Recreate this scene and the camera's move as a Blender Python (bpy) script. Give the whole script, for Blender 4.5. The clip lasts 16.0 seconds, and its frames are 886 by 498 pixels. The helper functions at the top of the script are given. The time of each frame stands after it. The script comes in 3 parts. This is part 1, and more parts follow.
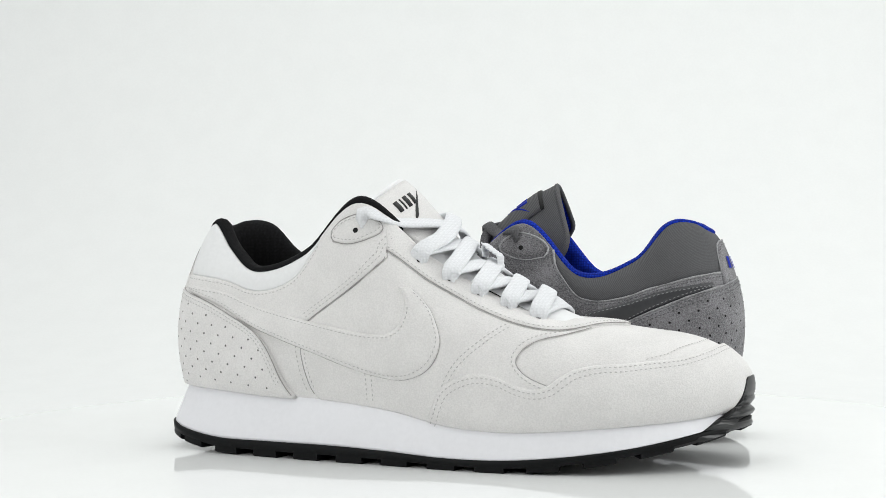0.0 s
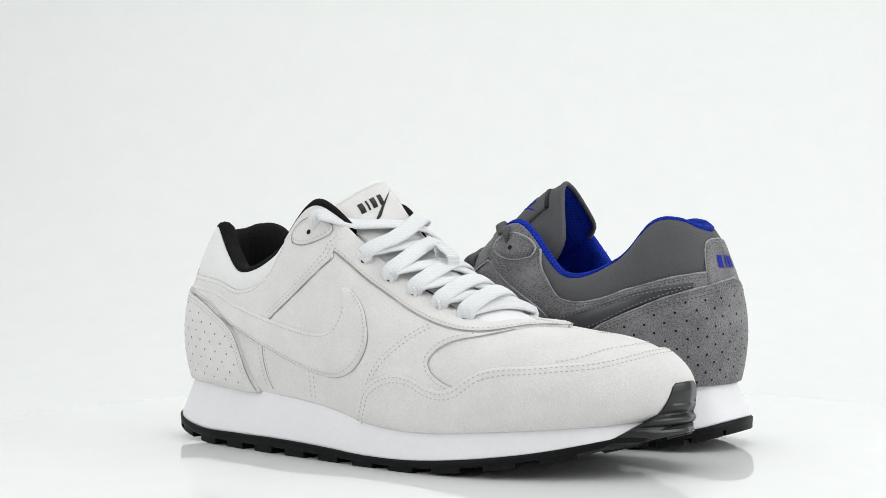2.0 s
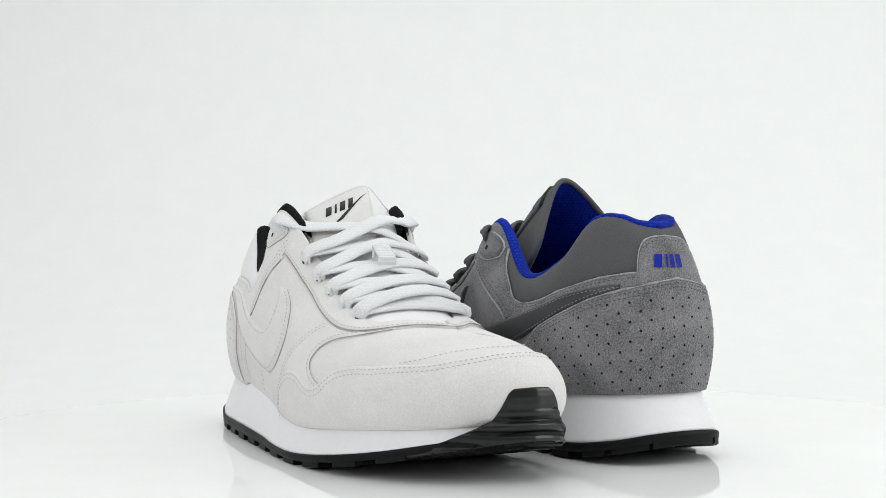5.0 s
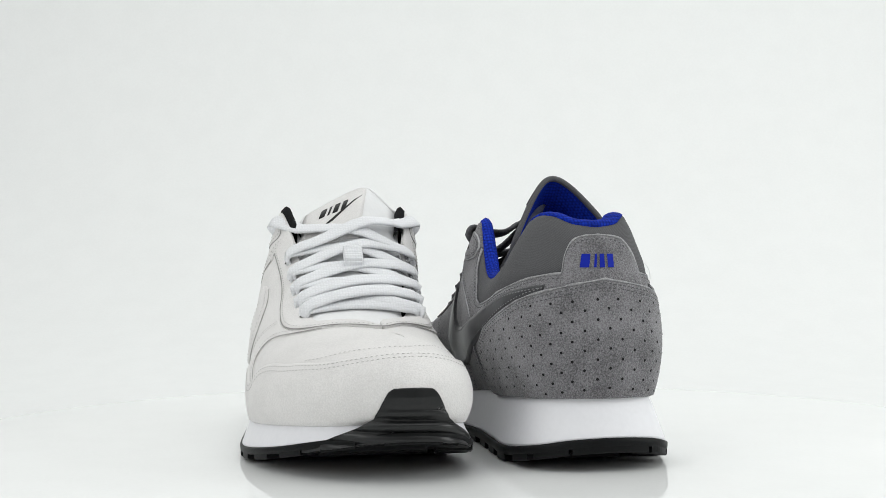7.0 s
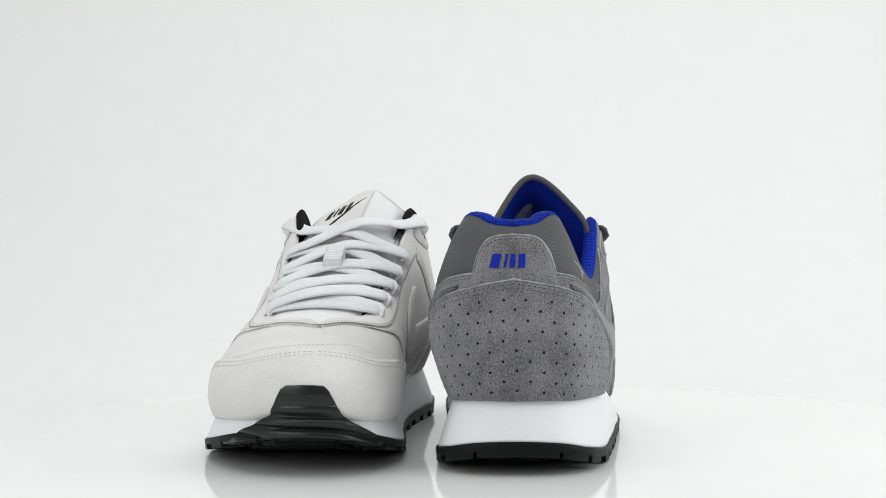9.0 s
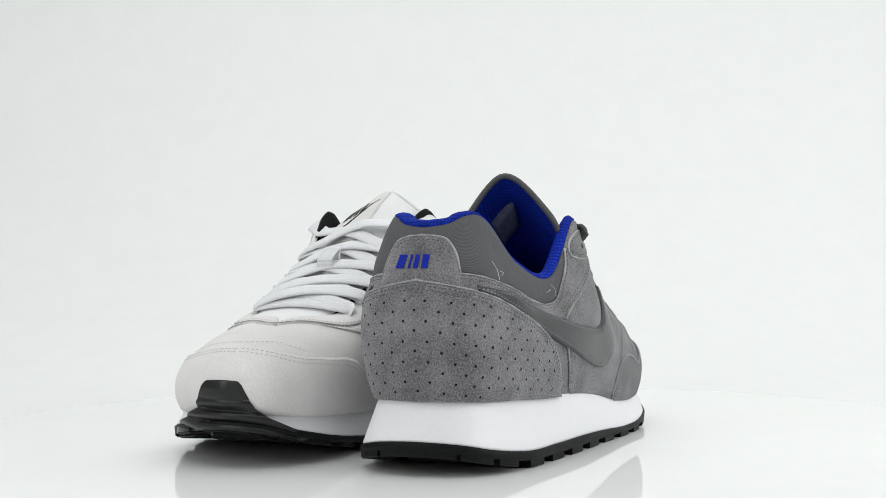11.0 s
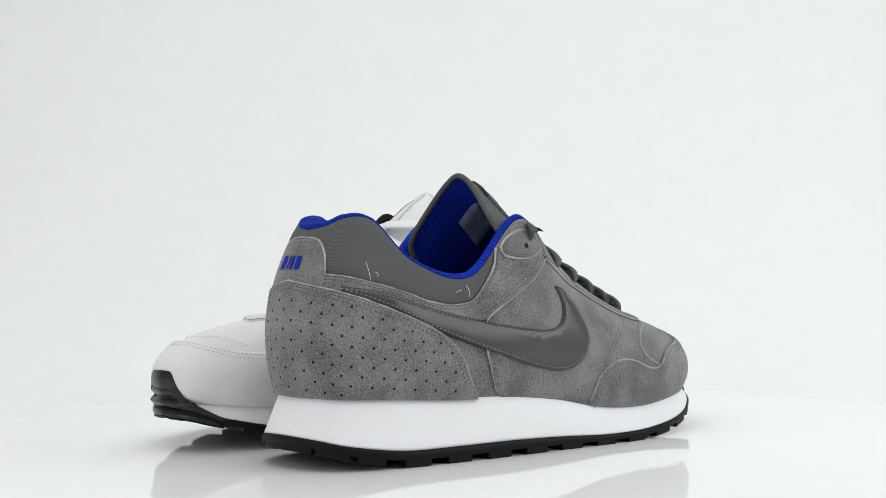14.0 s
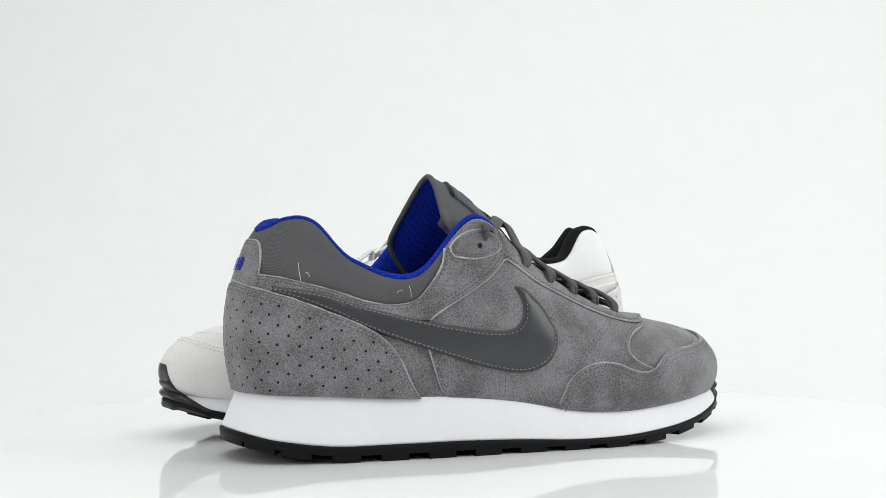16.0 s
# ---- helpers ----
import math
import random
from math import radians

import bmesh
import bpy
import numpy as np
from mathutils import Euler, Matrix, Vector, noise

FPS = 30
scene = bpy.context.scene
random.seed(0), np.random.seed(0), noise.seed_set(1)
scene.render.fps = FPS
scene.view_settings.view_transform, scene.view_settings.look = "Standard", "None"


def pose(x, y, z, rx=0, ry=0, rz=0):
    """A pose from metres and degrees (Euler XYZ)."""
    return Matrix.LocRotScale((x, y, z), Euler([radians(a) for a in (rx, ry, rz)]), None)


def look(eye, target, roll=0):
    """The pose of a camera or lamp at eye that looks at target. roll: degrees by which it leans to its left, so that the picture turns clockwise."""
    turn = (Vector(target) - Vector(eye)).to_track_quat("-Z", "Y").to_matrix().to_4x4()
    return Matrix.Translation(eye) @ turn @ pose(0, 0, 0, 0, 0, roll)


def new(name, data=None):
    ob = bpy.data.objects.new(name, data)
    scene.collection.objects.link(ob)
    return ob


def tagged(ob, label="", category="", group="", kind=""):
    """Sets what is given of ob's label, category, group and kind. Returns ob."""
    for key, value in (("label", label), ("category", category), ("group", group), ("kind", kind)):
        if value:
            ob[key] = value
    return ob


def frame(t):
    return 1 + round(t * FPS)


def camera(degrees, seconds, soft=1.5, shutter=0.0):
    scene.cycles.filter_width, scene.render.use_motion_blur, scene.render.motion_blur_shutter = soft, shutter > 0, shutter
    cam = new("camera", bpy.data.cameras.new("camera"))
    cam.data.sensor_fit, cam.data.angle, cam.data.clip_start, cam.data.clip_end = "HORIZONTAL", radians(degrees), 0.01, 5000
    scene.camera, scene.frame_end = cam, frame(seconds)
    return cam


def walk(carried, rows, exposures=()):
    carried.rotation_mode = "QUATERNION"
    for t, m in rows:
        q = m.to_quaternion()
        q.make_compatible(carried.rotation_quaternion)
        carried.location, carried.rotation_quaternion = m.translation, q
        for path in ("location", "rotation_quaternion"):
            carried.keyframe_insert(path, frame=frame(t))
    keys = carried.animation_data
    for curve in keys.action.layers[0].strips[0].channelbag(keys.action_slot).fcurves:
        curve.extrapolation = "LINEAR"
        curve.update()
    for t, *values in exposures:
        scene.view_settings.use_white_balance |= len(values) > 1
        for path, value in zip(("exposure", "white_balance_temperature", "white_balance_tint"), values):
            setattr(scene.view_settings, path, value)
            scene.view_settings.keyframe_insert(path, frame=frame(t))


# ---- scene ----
# the camera stands still; the shoes turn before it
cam = camera(39.5, 16.0, soft=0.65)
EYE = pose(0, -0.7161, 0.0919, 91.195, 0.308, 1.239)
walk(cam, [(0.0, EYE), (16.0, EYE)], [(0.0, 0.01), (3.5, -0.01), (6.0, -0.05), (13.5, -0.07), (14.8, -0.08), (15.5, -0.01), (16.0, 0.01)])

# ---- light: a white tent with a large softbox overhead and one at each side ----
world = bpy.data.worlds.new("world")
scene.world = world
world.use_nodes = True
world.node_tree.nodes["Background"].inputs[0].default_value = (1.0, 1.0, 1.0, 1)
world.node_tree.nodes["Background"].inputs[1].default_value = 0.34


def softbox(name, eye, target, width, height, power):
    data = bpy.data.lights.new(name, "AREA")
    data.shape, data.size, data.size_y, data.energy, data.color = "RECTANGLE", width, height, power, (0.975, 1.0, 0.985)
    ob = new(name, data)
    ob.matrix_world = look(eye, target)
    return ob


softbox("softbox_top", (0, 0.0, 1.15), (0, 0.05, 0), 1.7, 1.7, 11.2)
softbox("softbox_side", (-0.95, -0.90, 0.58), (0, 0, 0.06), 0.7, 0.7, 4.0)
softbox("softbox_side", (1.15, -0.25, 0.50), (0, 0, 0.06), 0.7, 0.7, 6.2)


# ---- shape of the shoe: u runs from the heel (0) along the outer side to the toe (+1), along the inner side to -1; v from the sole (0) to the top line (1) ----
KNOT = np.array([0, .05, .11, .19, .29, .39, .48, .57, .66, .75, .83, .90, .96, 1.0])
PX = [0.0000, 0.0030, 0.0120, 0.0360, 0.0700, 0.1050, 0.1370, 0.1690, 0.2000, 0.2320, 0.2590, 0.2815, 0.2962, 0.2998]
PY_OUT = [0.0069, -0.0101, -0.0204, -0.0293, -0.0354, -0.0397, -0.0425, -0.0459, -0.0471, -0.0426, -0.0316, -0.0154, 0.0064, 0.0225]
PY_IN = [0.0069, 0.0235, 0.0354, 0.0413, 0.0406, 0.0384, 0.0386, 0.0420, 0.0472, 0.0512, 0.0519, 0.0466, 0.0352, 0.0225]
TX = [0.0120, 0.0146, 0.0215, 0.0340, 0.0530, 0.0840, 0.1155, 0.1500, 0.1800, 0.2080, 0.2290, 0.2450, 0.2550, 0.2580]
TY = [0, .0100, .0165, .0210, .0275, .0335, .0350, .0268, .0236, .0195, .0040, 0, 0, 0]
TZ = [0.1140, 0.1155, 0.1195, 0.1185, 0.0980, 0.0910, 0.1205, 0.0985, 0.0810, 0.0695, 0.0680, 0.0655, 0.0640, 0.0635]
MID = [.0085, .0085, .0085, .0080, .0050, .0020, .0005, .0005, .0010, .0023, .0068, .0132, .0184, .0215]
ZF = [.0340, .0340, .0335, .0325, .0305, .0295, .0260, .0200, .0185, .0205, .0225, .0245, .0265, .0270]
ZB = [.0160, .0150, .0120, .0085, .0080, .0080, .0070, .0055, .0060, .0090, .0130, .0180, .0220, .0230]
ZG = [.0090, .0080, .0050, .0010, 0, 0, 0, 0, 0, .0030, .0075, .0125, .0165, .0175]
FLARE = [.0050, .0050, .0050, .0050, .0040, .0040, .0040, .0040, .0040, .0040, .0032, .0022, .0016, .0015]
BULGE = [0.0055, 0.0057, 0.0075, 0.0080, 0.0070, 0.0060, 0.0055, 0.0065, 0.0080, 0.0098, 0.0110, 0.0120, 0.0125, 0.0125]
RISE = [0.0000, 0.1000, 0.1000, -1.9000, -0.6000, 1.6500, 1.1000, 0.3000, 0.1000, 0.0000, 0.0000, 0.0000, 0.0000, 0.0000]
RISE_IN = [0.0000, 0.1000, 0.1000, 0.0500, 0.3000, 1.6500, 1.1000, 0.3000, 0.1000, 0.0000, 0.0000, 0.0000, 0.0000, 0.0000]
SWELL = [0, 0, .1, .5, 1, 1, .9, .4, .1, 0, 0, 0, 0, 0]
SPREAD = [0, 0, .2, .6, 1.2, 1.1, .3, .6, .7, .4, .1, 0, 0, 0]
LEAN = [0, 0, 0, .05, .4, .8, 1, 1, 1, .9, .6, .3, .1, 0]
HEEL = [.0120, .0120, .0105, .0080, .0060, .0050, .0050, .0050, .0050, .0050, .0050, .0050, .0050, .0050]
STATE = dict(rise=0.0, lean=0.0, spread=0.0)  # how far this shoe's collar is pushed up, inward, and out on its inner side
TUCK = [.0030, .0030, .0035, .0035, .0030, .0022, .0018, .0015, .0012, .0012, .0015, .0018, .0020, .0020]
FRONT = [0, 0, 0, 0, 0, .05, .20, .45, .70, .90, 1, 1, 1, 1]


SLOPES = {}


def spline(xs, ys, x, key=None):
    """A smooth curve through the knots."""
    if key not in SLOPES:
        xs, ys = np.asarray(xs, float), np.asarray(ys, float)
        s = np.gradient(ys, xs)
        if key:
            SLOPES[key] = xs, ys, s
    else:
        xs, ys, s = SLOPES[key]
    i = np.clip(np.searchsorted(xs, x, side="right") - 1, 0, len(xs) - 2)
    h = xs[i + 1] - xs[i]
    t = (x - xs[i]) / h
    return (ys[i] * (1 + 2 * t) * (1 - t) ** 2 + ys[i + 1] * t * t * (3 - 2 * t)
            + h * (s[i] * t * (1 - t) ** 2 - s[i + 1] * t * t * (1 - t)))


ROUND = np.concatenate([-KNOT[:0:-1], KNOT, 2 - KNOT[-2::-1]])


def even(table, u):
    """A table that is the same on both sides."""
    if id(table) in SLOPES:
        return spline(None, None, u, id(table))
    return spline(ROUND, np.concatenate([table[:0:-1], table, table[-2::-1]]), u, id(table))


def outline(u):
    return spline(ROUND, np.concatenate([PY_IN[:0:-1], PY_OUT, PY_IN[-2::-1]]) if "y" not in SLOPES else None, u, "y")


def plan(u):
    """The outline of the sole from above, and its outward normal."""
    x, y = even(PX, u), outline(u)
    e = 2e-3
    dx, dy = even(PX, u + e) - even(PX, u - e), outline(u + e) - outline(u - e)
    n = np.hypot(dx, dy) + 1e-12
    return x, y, dy / n, -dx / n


def wrapped(u):
    u = np.asarray(u, float)
    return (u + 1) % 2 - 1


def surface(u, v):
    """The upper's skin."""
    u = wrapped(u)
    v = np.asarray(v, float)
    x, y, nx, ny = plan(u)
    zf, w, b = even(ZF, u), even(FRONT, u), even(BULGE, u)
    side = np.where(u >= 0, -1.0, 1.0)
    tx, tz = even(TX, u), even(TZ, u) + STATE["rise"] * np.where(u >= 0, even(RISE, u), even(RISE_IN, u))
    ty = even(MID, u) + STATE["lean"] * even(LEAN, u) + side * np.maximum(even(TY, u), 0) + np.where(u < 0, STATE["spread"] * even(SPREAD, u), 0)
    swell = np.where(u < 0, .0075 * even(SWELL, u), 0)  # the inner side is fuller
    dz, hl, b = tz - zf, even(HEEL, u) + swell, b + swell
    ax, ay, az = x + nx * b, y + ny * b, zf + dz * (.42 + .06 * w)
    cx = tx + (1 - w) * nx * hl + w * .55 * (ax - tx)
    cy = ty + (1 - w) * ny * hl + w * .55 * (ay - ty)
    cz = tz - (1 - w) * dz * .33 + w * .006 * (1 - w)
    x, y = x - nx * even(TUCK, u), y - ny * even(TUCK, u)
    q0, q1, q2, q3 = (1 - v) ** 3, 3 * v * (1 - v) ** 2, 3 * v * v * (1 - v), v ** 3
    return np.stack([q0 * x + q1 * ax + q2 * cx + q3 * tx, q0 * y + q1 * ay + q2 * cy + q3 * ty, q0 * zf + q1 * az + q2 * cz + q3 * tz], -1)


def skin(u, v, off=0.0):
    """A point of the upper, off metres outside its skin."""
    u, v = np.asarray(u, float), np.asarray(v, float)
    p = surface(u, v)
    vv = np.clip(v, .002, .998)
    du = surface(u + 2e-3, vv) - surface(u - 2e-3, vv)
    dv = surface(u, vv + 2e-3) - surface(u, vv - 2e-3)
    n = np.cross(du, dv)
    n /= np.linalg.norm(n, axis=-1, keepdims=True) + 1e-12
    return p + n * np.asarray(off)[..., None]


# ---- materials ----
def material(name, colour, rough=0.6, metal=0.0, bump=0.0, scale=400.0, vary=0.06, spec=0.4, sheen=0.0, broad=0.5, wide_scale=34.0, dots=0.0, rib=0.0, weave=(1.1, 0.7)):
    m = bpy.data.materials.new(name)
    m.use_nodes = True
    n, l = m.node_tree.nodes, m.node_tree.links
    b = n["Principled BSDF"]
    b.inputs["Roughness"].default_value, b.inputs["Metallic"].default_value = rough, metal
    b.inputs["Specular IOR Level"].default_value = spec
    if sheen:
        b.inputs["Sheen Weight"].default_value, b.inputs["Sheen Roughness"].default_value = sheen, 0.5
    co = n.new("ShaderNodeTexCoord")
    fine = n.new("ShaderNodeTexNoise")
    fine.inputs["Scale"].default_value, fine.inputs["Detail"].default_value = scale, 6
    wide = n.new("ShaderNodeTexNoise")
    wide.inputs["Scale"].default_value, wide.inputs["Detail"].default_value = wide_scale, 4
    l.new(co.outputs["Object"], fine.inputs["Vector"])
    l.new(co.outputs["Object"], wide.inputs["Vector"])
    mix = n.new("ShaderNodeMath")
    mix.operation = "MULTIPLY_ADD"
    mix.inputs[1].default_value = broad
    l.new(wide.outputs[0], mix.inputs[0])
    half = n.new("ShaderNodeMath")
    half.operation = "MULTIPLY"
    half.inputs[1].default_value = 1 - broad
    l.new(fine.outputs[0], half.inputs[0])
    l.new(half.outputs[0], mix.inputs[2])
    ramp = n.new("ShaderNodeValToRGB")
    lo, hi = [max(0, c * (1 - vary)) for c in colour], [min(1, c * (1 + vary)) for c in colour]
    ramp.color_ramp.elements[0].position, ramp.color_ramp.elements[0].color = 0.40, (*lo, 1)
    ramp.color_ramp.elements[1].position, ramp.color_ramp.elements[1].color = 0.60, (*hi, 1)
    l.new(mix.outputs[0], ramp.inputs[0])
    l.new(ramp.outputs[0], b.inputs["Base Color"])
    height = fine.outputs[0]
    if dots or rib:
        if dots:
            cells = n.new("ShaderNodeTexVoronoi")
            cells.inputs["Scale"].default_value, cells.inputs["Randomness"].default_value = dots, 0.25
            mark = cells.outputs["Distance"]
        else:
            cells = n.new("ShaderNodeTexWave")
            cells.bands_direction = "DIAGONAL"
            cells.inputs["Scale"].default_value, cells.inputs["Distortion"].default_value = rib, 0.6
            mark = cells.outputs["Fac"]
        shade = n.new("ShaderNodeMapRange")
        shade.inputs["From Min"].default_value, shade.inputs["From Max"].default_value = 0.1, 0.75
        shade.inputs["To Min"].default_value, shade.inputs["To Max"].default_value = weave
        l.new(co.outputs["Object"], cells.inputs["Vector"])
        l.new(mark, shade.inputs["Value"])
        tint = n.new("ShaderNodeVectorMath")
        tint.operation = "SCALE"
        l.new(ramp.outputs[0], tint.inputs[0])
        l.new(shade.outputs[0], tint.inputs["Scale"])
        l.new(tint.outputs[0], b.inputs["Base Color"])
        height = shade.outputs[0]
    if bump:
        bn = n.new("ShaderNodeBump")
        bn.inputs["Strength"].default_value, bn.inputs["Distance"].default_value = bump, 0.0006
        l.new(height, bn.inputs["Height"])
        l.new(bn.outputs[0], b.inputs["Normal"])
    return m


ACRYLIC = material("white_acrylic", (0.86, 0.87, 0.865), 0.04, vary=0.01, spec=0.10)
PAPER = material("white_backdrop", (0.815, 0.825, 0.82), 0.9, vary=0.01, spec=0.1)


def linked(name, verts, faces, mat, parent=None, label="", smooth=True):
    me = bpy.data.meshes.new(name)
    me.from_pydata([tuple(map(float, p)) for p in verts], [], [tuple(map(int, f)) for f in faces])
    me.update()
    me.materials.append(mat)
    if smooth:
        me.polygons.foreach_set("use_smooth", [True] * len(me.polygons))
    ob = new(name, me)
    ob.parent = parent
    if label:
        tagged(ob, label)
    return ob


def grid_faces(rows, cols, wrap=False, first=0):
    """Quads over rows x cols points; wrap joins the last column to the first."""
    out = []
    for r in range(rows - 1):
        for c in range(cols if wrap else cols - 1):
            d = (c + 1) % cols
            out.append((first + r * cols + c, first + r * cols + d, first + (r + 1) * cols + d, first + (r + 1) * cols + c))
    return out


# ---- the setting: a glossy white turntable on a white backdrop ----
def sheet(name, profile, x0, x1, mat):
    n = 24
    v = [(x0 + (x1 - x0) * i / n, y, z) for y, z in profile for i in range(n + 1)]
    return linked(name, v, grid_faces(len(profile), n + 1), mat)


R, LOW = 0.5, -0.0008
curve = [(y, LOW) for y in (-1.4, -0.8, -0.3, 0, 0.24)] + [(0.29 + R * math.sin(a), LOW + R - R * math.cos(a)) for a in np.linspace(0.0, math.pi / 2, 18)] + [(0.79, 1.6)]
back = sheet("backdrop", curve, -1.6, 1.6, PAPER)
tagged(back, "plain white studio backdrop sweeping up behind the turntable", "backdrop", kind="structure")


def round_plate(name, radius, mat):
    """A thin round plate, its top at z = 0."""
    a = np.linspace(0, 2 * np.pi, 192, endpoint=False)
    prof = [(radius * .2, 0), (radius * .6, 0), (radius * .9, 0), (radius, 0), (radius, -.003)]
    v = np.concatenate([np.stack([q * np.cos(a), q * np.sin(a), np.full(192, z)], 1) for q, z in prof])
    return linked(name, v, [f[::-1] for f in grid_faces(len(prof), 192, True)] + [tuple(range(192))], mat, smooth=False)


turntable = round_plate("turntable", 0.315, ACRYLIC)
tagged(turntable, "round glossy white acrylic turntable on a white sweep", "turntable", kind="structure")


# ---- tools for the shoes ----
NU = 360
RING = np.linspace(-1, 1, NU, endpoint=False)
LU, LV = 0.33, 0.085  # metres along one unit of u and of v, for even meshes


def ring(outset, z):
    x, y, nx, ny = plan(RING)
    return np.stack([x + nx * outset, y + ny * outset, z], 1)


def lofted(name, rings, mat, parent, label=""):
    """A closed wall through rings of equal count, capped at both ends."""
    k, n = len(rings), len(rings[0])
    f, h = grid_faces(k, n, True), n // 2
    for e in (0, (k - 1) * n):  # each end is closed by strips from side to side
        strips = [(e, e + 1, e + n - 1), (e + h - 1, e + h, e + h + 1)] + [(e + i, e + i + 1, e + n - i - 1, e + n - i) for i in range(1, h - 1)]
        f += strips if e else [q[::-1] for q in strips]
    return linked(name, np.concatenate(rings), f, mat, parent, label)


def smooth_run(points, step=0.0022):
    """A smooth open curve through the points, in even steps."""
    p = np.asarray(points, float)
    if len(p) < 2:
        return p
    d = np.hypot(np.diff(p[:, 0]) * LU, np.diff(p[:, 1]) * LV)
    s = np.concatenate([[0], np.cumsum(np.sqrt(d + 1e-9))])
    fine = np.linspace(0, s[-1], 40 * len(p))
    if len(p) == 2:
        q = np.stack([np.interp(fine, s, p[:, i]) for i in (0, 1)], 1)
    else:
        q = np.stack([spline(s, p[:, i], fine) for i in (0, 1)], 1)
    d = np.concatenate([[0], np.cumsum(np.hypot(np.diff(q[:, 0]) * LU, np.diff(q[:, 1]) * LV))])
    n = max(2, int(d[-1] / step) + 1)
    e = np.linspace(0, d[-1], n)
    return np.stack([np.interp(e, d, q[:, i]) for i in (0, 1)], 1)


def at_height(u, z):
    """The v at which the skin is z metres high."""
    lo, hi = np.zeros_like(u), np.ones_like(u)
    for _ in range(22):
        m = (lo + hi) / 2
        up = surface(u, m)[:, 2] < z
        lo, hi = np.where(up, m, lo), np.where(up, hi, m)
    return (lo + hi) / 2


def by_height(points):
    """A curve given in u and metres of height, as u and v."""
    p = np.asarray(points, float).copy()
    p[:, 1] *= 10.0
    q = smooth_run(p)
    return np.stack([q[:, 0], at_height(q[:, 0], q[:, 1] / 10.0)], 1)


def mirrored(q):
    """The curve on the other side, at the same heights."""
    u, v = -q[::-1, 0], q[::-1, 1]
    z = at_height(u, surface(-u, v)[:, 2])
    return np.stack([u, np.where((np.abs(u) < .42) & (v < .99), z, v)], 1)


def inset(q, d, closed=False):
    """The curve moved d metres to its left on the skin."""
    u, v = q[:, 0], q[:, 1]
    e = 2e-3
    vv = np.clip(v, .004, .996)
    su = np.linalg.norm(surface(u + e, vv) - surface(u - e, vv), axis=1) / (2 * e) + 1e-6
    sv = np.linalg.norm(surface(u, vv + e) - surface(u, vv - e), axis=1) / (2 * e) + 1e-6
    if closed:
        t = np.roll(q, -1, 0) - np.roll(q, 1, 0)
    else:
        t = np.gradient(q, axis=0)
    a, b = t[:, 0] * su, t[:, 1] * sv
    n = np.hypot(a, b) + 1e-12
    return np.stack([u - b / n * d / su, v + a / n * d / sv], 1)


def inside(poly, pts):
    x, y = pts[:, 0], pts[:, 1]
    hit = np.zeros(len(pts), bool)
    for (x0, y0), (x1, y1) in zip(poly, np.roll(poly, -1, 0)):
        if y0 != y1:
            hit ^= ((y0 > y) != (y1 > y)) & (x < (x1 - x0) * (y - y0) / (y1 - y0) + x0)
    return hit


def panel(name, runs, mat, parent, h, label="", puff=0.0):
    """A piece of leather or cloth on the skin, h metres thick, with rounded edges; runs are its border, one smooth curve after another."""
    poly = np.concatenate([r[:-1] if np.hypot(*(r[-1] - s[0]) * (LU, LV)) < 1e-4 else r for r, s in zip(runs, runs[1:] + runs[:1])])
    keep = np.concatenate([[True], np.hypot(*((poly[1:] - poly[:-1]) * (LU, LV)).T) > 2e-4])
    poly = poly[keep]
    flat = poly * (LU, LV)
    area = np.sum(flat[:, 0] * np.roll(flat[:, 1], -1) - np.roll(flat[:, 0], -1) * flat[:, 1])
    if area < 0:
        poly, flat = poly[::-1].copy(), flat[::-1].copy()
    lo, hi = flat.min(0), flat.max(0)
    g = 0.0028
    gx, gy = np.meshgrid(np.arange(lo[0] + g / 2, hi[0], g), np.arange(lo[1] + g / 2, hi[1], g * LV / .075))
    gx[1::2] += g / 2
    pts = np.stack([gx.ravel(), gy.ravel()], 1)
    pts = pts[inside(flat, pts)]
    ring1 = inset(poly, 0.0009, True) * (LU, LV)
    ring1 = ring1[inside(flat, ring1)]
    near = np.array([np.min(np.hypot(*(flat - p).T)) for p in pts]) if len(pts) else np.zeros(0)
    pts = pts[near > 0.0022]
    near = near[near > 0.0022]
    every = np.concatenate([flat, ring1, pts])
    n0 = len(flat)
    vs, _, fs, *_ = delaunay_2d_cdt([Vector(p) for p in every], [(i, (i + 1) % n0) for i in range(n0)], [], 1, 1e-6)
    vs = np.array([(p.x, p.y) for p in vs])
    d = np.array([np.min(np.hypot(*(flat - p).T)) for p in vs])
    off = h * np.clip(0.6 + 0.4 * np.sqrt(np.clip(d / 0.0008, 0, 1)), 0, 1) + puff * np.clip(d / 0.008, 0, 1) ** 0.6
    uv = vs / (LU, LV)
    top = skin(uv[:, 0], uv[:, 1], off)
    rim = skin(poly[:, 0], poly[:, 1], np.full(n0, -0.0006))
    edge = [int(np.argmin(np.hypot(*(vs - p).T))) for p in flat]
    first = len(top)
    faces = [tuple(f) for f in fs]
    faces += [(edge[i], first + i, first + (i + 1) % n0, edge[(i + 1) % n0]) for i in range(n0) if edge[i] != edge[(i + 1) % n0]]
    return linked(name, np.concatenate([top, rim]), faces, mat, parent, label)


